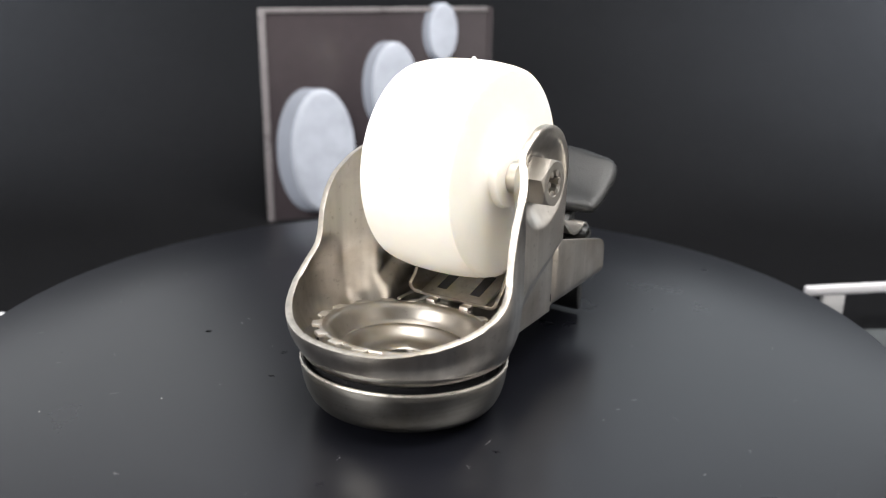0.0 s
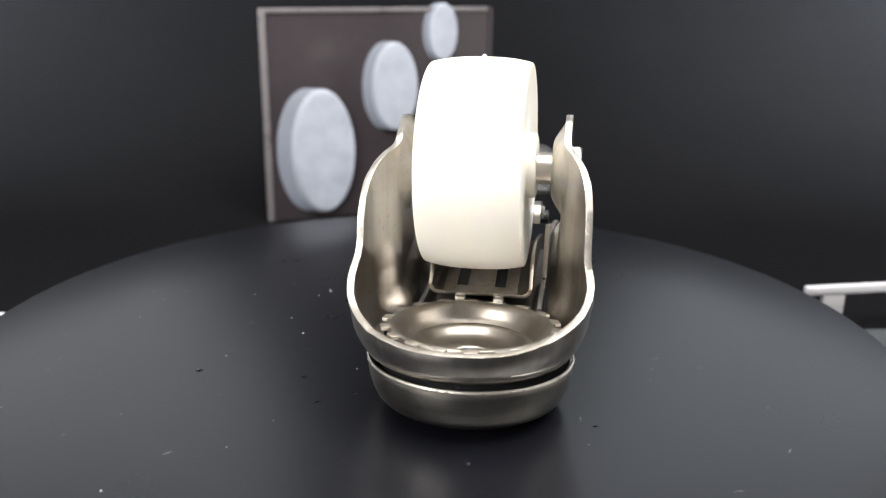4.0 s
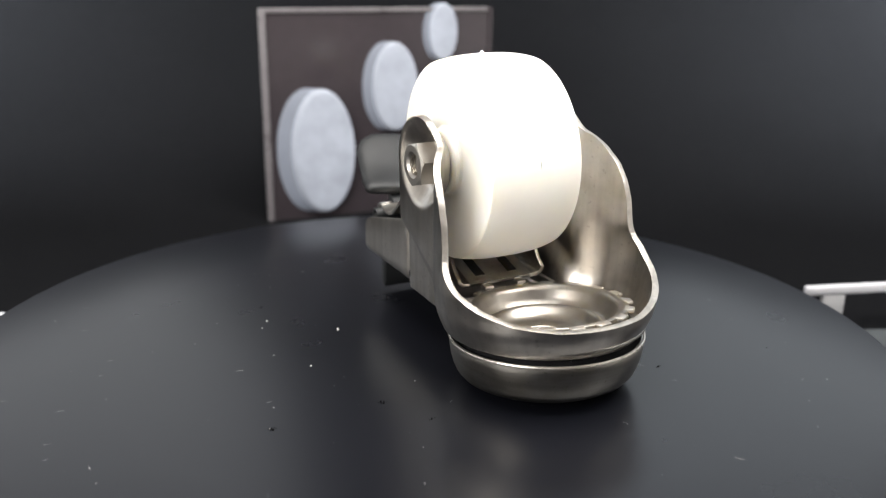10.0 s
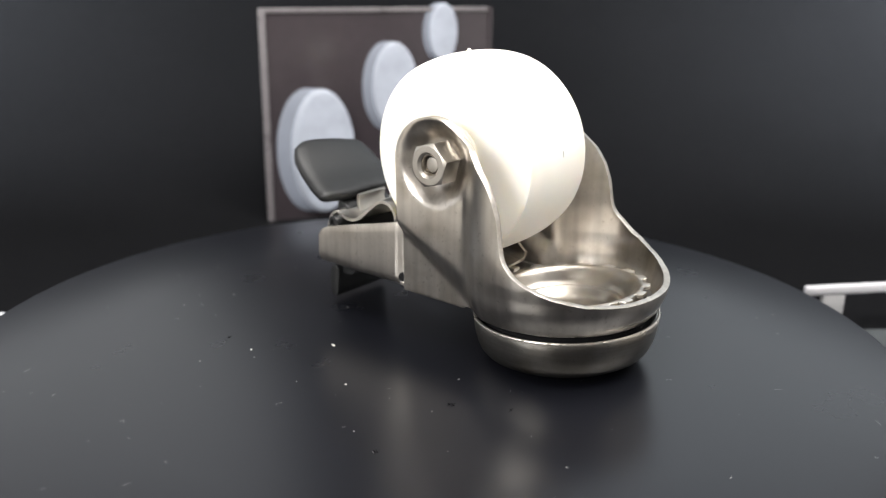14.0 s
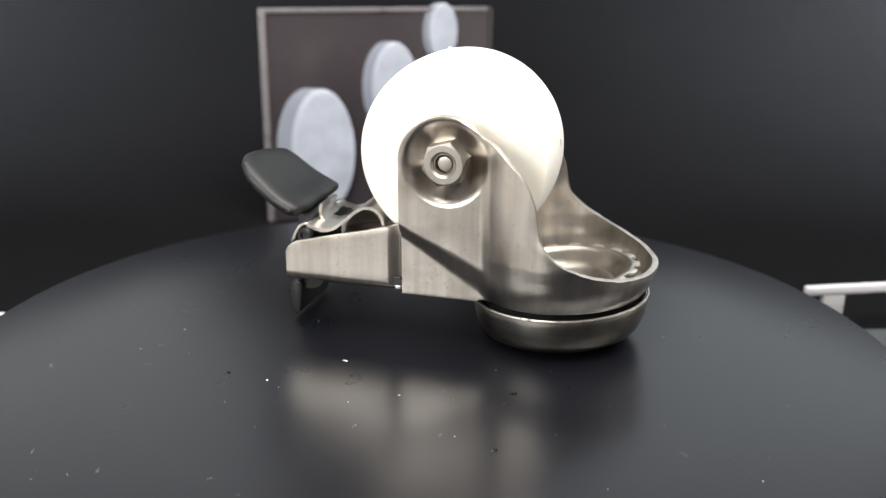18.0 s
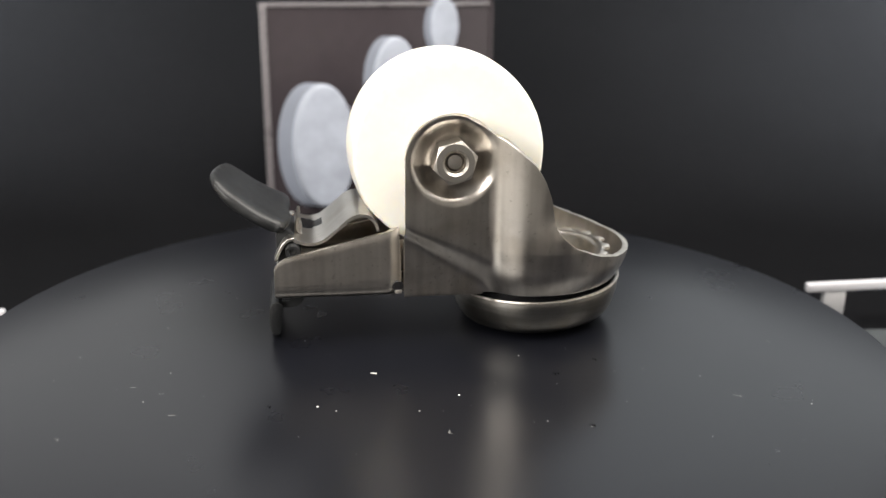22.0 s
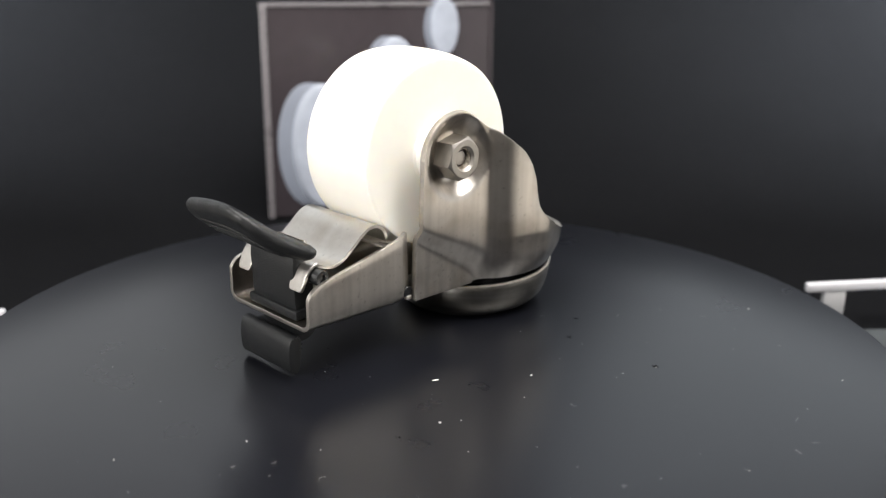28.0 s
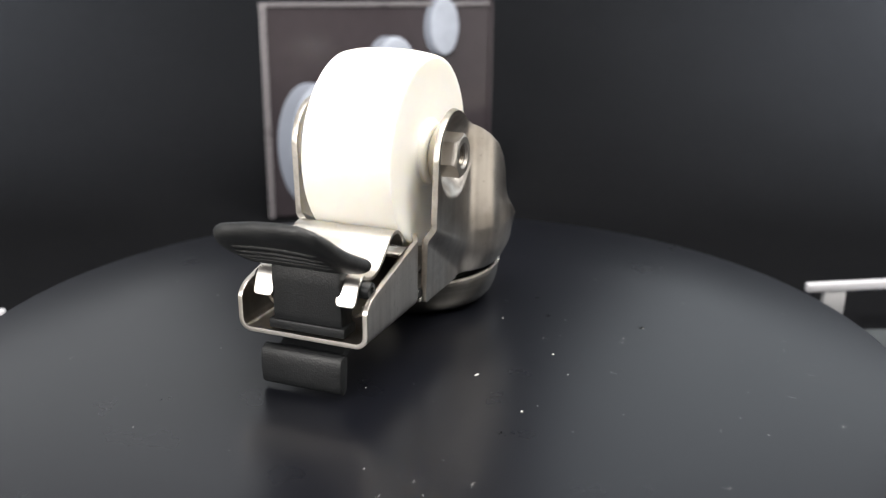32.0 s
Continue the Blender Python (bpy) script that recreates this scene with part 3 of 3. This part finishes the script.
part("pivot_pin", revolve([(0, -20.0), (1.3, -20.0), (1.5, -20.9), (2.6, -20.9), (2.9, -20.4), (2.9, 22.3), (2.6, 22.8), (1.5, 22.8), (1.3, 21.9), (0, 21.9)], 32, (60.2, 0, 38.0), "y"), RUBBER, CASTER, "black pivot pin with dimpled ends")


def brake_plate():
    cols = []
    for x in [-9, -6, 0, 6, 14, 22, 30, 40, 50, 58]:
        hi = min(30 + 13 * step(-9, 2, x), 41.5 - max(0, x - 16) * 0.25)
        half = [(x, 19.0, hi), (x, 19.0, 0.5 * (hi + 30)), (x, 19.0, 30)]
        for k in range(1, 5):
            a = math.pi / 2 * k / 4
            half.append((x, 15.5 + 3.5 * math.cos(a), 30 - 3.5 * math.sin(a)))
        half += [(x, 9, 26.5), (x, 3, 26.5)]
        cols.append(half + [(q[0], -q[1], q[2]) for q in half[::-1]])
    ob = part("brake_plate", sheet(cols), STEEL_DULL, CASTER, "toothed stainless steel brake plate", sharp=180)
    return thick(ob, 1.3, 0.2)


PLATE = brake_plate()
part("brake_tongue", ribbon([(-9.5, 27.6), (-4, 29.0), (3, 31.0), (10, 33.4), (14, 35.0)], -13.5, 13.5, 1.0), STEEL, PLATE, "sloping bright brake tongue")
for y in (-7, 7):
    # each slot is a thin black strip that paints its dark depth
    bm = ribbon([(-5, 28.95), (1, 30.6), (7, 32.55)], y - 2.0, y + 2.0, 0.25)
    part("slot", bm, GLOSS_BLACK, PLATE)
    part("catch_tooth", box(-12.5, -8.5, y - 1.8, y + 1.8, 25.4, 26.9, 0.3), STEEL_TOOTH, PLATE)


def pedal():
    base = new("brake_pedal")
    base.parent = CASTER
    # paddle: an outline in the sloping plane, wider on the far side
    slope = Vector((27, 0, 17)).normalized()
    up = Vector((-slope.z, 0, slope.x))
    origin = Vector((62.3, 0, 46.4))
    outline = smooth_path([(0, 0), (-0.5, -12), (0.5, -20), (3, -21.8), (16, -22.4), (24, -21.8), (28, -19), (29.4, -13), (30.8, -5), (31.8, 3), (32.4, 9), (31.8, 14.5), (29.4, 18.2),
                           (25, 20.8), (12, 23.6), (5, 24.8), (2.2, 24.6), (0.6, 21.5), (-0.8, 10), (0, 0)], 4)[:-1]

    def curl(a):
        """How far the worn paddle bends up towards its tip."""
        return 3.2 * ((a - 15) / 20.0) ** 2 - 0.9

    bm = bmesh.new()
    layers = []
    for side in (-1, 1):
        rings = []
        for k in (1.0, 0.985, 0.95, 0.88, 0.75, 0.5, 0.25):
            h = (3.0 if side > 0 else 3.5) * (1 - k ** 11) ** 0.5
            ring = []
            for i, (a, b) in enumerate(outline):
                a2, b2 = 16 + (a - 16) * k, b * k
                wear = 0.25 * math.sin(i * 1.9) * math.sin(i * 0.7) * k ** 4
                if side > 0 and k == 1.0:
                    ring.append(layers[0][0][i])
                else:
                    q = origin + slope * (a2 * 1.035 + wear) + Vector((0, b2 + wear, 0)) + up * (side * h * (1 - 0.3 * step(18, 36, a2)) + curl(a2) + 1.3 * (1 - (b2 / 22.0) ** 2) * step(8, 26, a2))
                    ring.append(bm.verts.new(q * MM))
            rings.append(ring)
        layers.append(rings)
        for p, q in zip(rings, rings[1:]):
            for i in range(len(p)):
                j = (i + 1) % len(p)
                bm.faces.new([p[i], p[j], q[j], q[i]])
        bm.faces.new(rings[-1])
    part("paddle", bm, RUBBER, base, "black plastic foot paddle", sharp=70)
    # long low ribs that follow the paddle's width on its underside
    for k in range(5):
        a = 8 + 3.6 * k
        wide = 19.0 - 0.22 * max(0.0, a - 12)
        cols = []
        for q in range(13):
            b = -wide + 2 * wide * q / 12
            lift = curl(a) + 1.3 * (1 - (b / 22.0) ** 2) * step(8, 26, a) - 3.5 * (1 - 0.3 * step(18, 36, a))
            mid = origin + slope * (a + 0.8 * math.cos(b / 14.0)) + Vector((0, b, 0)) + up * (lift + 0.35)
            ends = min(1.0, (6 - abs(q - 6)) / 1.0)
            cols.append([mid + slope * (0.85 * math.cos(w)) - up * (ends * 0.95 * math.sin(w)) for w in np.linspace(0, math.pi, 7)])
        part("grip_rib", sheet(cols), RUBBER, base)
    part("stem", prism([(57.5, -12.2, 21.5), (65.0, -12.2, 22.5), (66.0, -12.2, 27), (66.5, -12.2, 40), (66.0, -12.2, 46.5), (60.5, -12.2, 43.5), (57.5, -12.2, 40)], (0, 26.4, 0), 1.0, 2), RUBBER, base, "black plastic pedal stem")
    part("stem_flange", box(58, 66.8, -13.6, 15.6, 21.6, 25.2, 0.7), RUBBER, base)
    # a bar across the end, hung on a narrower hooked web
    bar = smooth_path([(64.9, 14.4), (66.0, 15.7), (68.0, 15.9), (69.7, 14.6), (70.5, 11.2), (70.4, 6.0), (69.7, 2.8), (68.2, 1.6), (66.6, 2.1), (65.8, 4.4), (65.2, 9.3), (64.9, 14.4)], 4)[:-1]
    part("foot", prism([(x, -15.4, z) for x, z in bar], (0, 31.2, 0), 0.7, 2), RUBBER, base, "black plastic release foot")
    web = smooth_path([(57.0, 21.0), (56.4, 17.4), (57.4, 14.6), (60.4, 12.6), (65.6, 12.4)], 5)
    part("foot_web", prism([(x, -11.5, z) for x, z in web + [(66.2, 15.0), (62.4, 15.2), (60.2, 16.4), (59.6, 21.0)]], (0, 24.5, 0)), RUBBER, base)
    return base


pedal()


# ---------------------------------------------------------------- dust on the platter
def dust(name, flakes, scatter, fibres, mat, label):
    rng = random.Random(5)
    bm = bmesh.new()

    def flake(x, y, r, long=1.0, a=0.0):
        n = 6
        c, s = math.cos(a), math.sin(a)
        pts = []
        for k in range(n):
            w = 2 * math.pi * k / n
            p, q = r * long * math.cos(w) * rng.uniform(0.7, 1.1), r * math.sin(w) * rng.uniform(0.7, 1.1)
            pts.append(((x + c * p - s * q) * MM, (y + s * p + c * q) * MM))
        lo = [bm.verts.new((p[0], p[1], 0.03 * MM)) for p in pts]
        hi = [bm.verts.new((p[0], p[1], (0.08 + r * 0.5) * MM)) for p in pts]
        bm.faces.new(hi)
        for k in range(n):
            bm.faces.new([lo[k], lo[(k + 1) % n], hi[(k + 1) % n], hi[k]])

    for x, y, r, long, a in flakes:
        flake(x, y, r, long, a)
    for _ in range(scatter):
        a, d = rng.uniform(0, 6.283), 176 * math.sqrt(rng.random())
        flake(d * math.cos(a), d * math.sin(a), rng.choice((0.03, 0.03, 0.035, 0.04, 0.05)), rng.choice((1, 1, 1, 2.2)), rng.uniform(0, 3))
    # thin curled fibres
    for _ in range(fibres):
        a, d = rng.uniform(0, 6.283), 30 + 142 * math.sqrt(rng.random())
        x, y, w, bend = d * math.cos(a), d * math.sin(a), rng.uniform(0, 6.283), rng.uniform(-1.2, 1.2)
        last, size = None, rng.uniform(0.2, 0.55)
        for k in range(7):
            n = (-math.sin(w) * 0.045, math.cos(w) * 0.045)
            pair = [bm.verts.new(((x + n[0] * q) * MM, (y + n[1] * q) * MM, 0.1 * MM)) for q in (-1, 1)]
            if last:
                bm.faces.new([last[0], last[1], pair[1], pair[0]])
            last = pair
            x, y, w = x + size * math.cos(w), y + size * math.sin(w), w + bend * 0.6
    return tagged(part(name, bm, mat, smooth=False), label, "dust", kind="stuff")


FLAKES = [(-10.8, 35.7, 0.45, 3.4, 0.6), (-18.5, 66.0, 0.55, 1.0, 0), (-43.7, 24.4, 0.4, 1.2, 1), (-43.3, 42.2, 0.3, 1, 0)]
SMALL = [(-62.6, 140.3), (-100.6, 68), (-138.0, 30), (-76.3, 15.4), (-85.1, -15.6), (-73.2, -41.1), (-88.2, 7.2), (58.1, -66.2), (99.6, -128), (41.7, -142.9),
         (20.9, -139.9), (82, -99.4), (-90.7, -51.8), (-51, 74.7), (-60.2, -8), (-35, -15), (-52.5, 7.5), (-118, -16.5), (-128.3, -61.7), (30, 37.8),
         (12.9, 38.2), (-25, 63), (-30.7, 82), (13.8, 90.8), (23.6, 108), (-59.5, 43.5), (72.5, 109.6), (37.9, 90.7), (77, 72), (107, 50.8)]
FLAKES += [(x, y, 0.15 if i % 3 else 0.22, 1.0 + (i % 4) * 0.25, i) for i, (x, y) in enumerate(SMALL)]
DUST = dust("dust", FLAKES, 230, 45, FLECK, "pale dust flecks lying on the black platter")
SPOTS = [(x + dx, y + dy, r, 1.5, x) for x, y in ((-88.1, 6.8), (-55.0, -14.7), (21.1, -86.8), (-88.3, 5.9), (-54.8, -13.4), (-7.9, 78.1), (-56.4, -34.3)) for dx, dy, r in ((0, 0, 0.32), (0.8, 0.4, 0.2), (-0.7, 0.5, 0.16), (1.3, -0.4, 0.14))]
CRUMBS = dust("crumbs", SPOTS, 12, 0, VELVET, "tiny black crumbs lying on the black platter")


# ---------------------------------------------------------------- what moves
BASE_X, BASE_Y, HEADING = 0.01355, -0.01983, 56.2


def motions():
    times = [float(t) for t in range(33)]
    walk(TURNTABLE, [(t, pose(0, 0, 0, 0, 0, turn(t))) for t in times])
    for bits in (DUST, CRUMBS):
        walk(bits, [(t, pose(0, 0, 0, 0, 0, turn(t))) for t in times])
    rows = []
    for t in times:
        c, s = math.cos(radians(turn(t))), math.sin(radians(turn(t)))
        rows.append((t, pose(c * BASE_X - s * BASE_Y, s * BASE_X + c * BASE_Y, 0, 0, 0, HEADING + turn(t))))
    walk(CASTER, rows)
    # the backdrop's things are nudged upwards once
    for thing, lift, side in ((BOARD_THING, 0.0037, 0.0008), (RAIL_THING, 0.0018, 0.0003), (STRIP_THING, 0.0018, 0.0)):
        still = thing.matrix_basis.copy()
        moved = Matrix.Translation((side, 0, lift)) @ still
        walk(thing, [(0.0, still), (21.2, still), (21.55, Matrix.Translation((side * 0.3, 0, lift * 0.3)) @ still), (21.95, moved), (22.4, moved), (SECONDS, moved)])


motions()
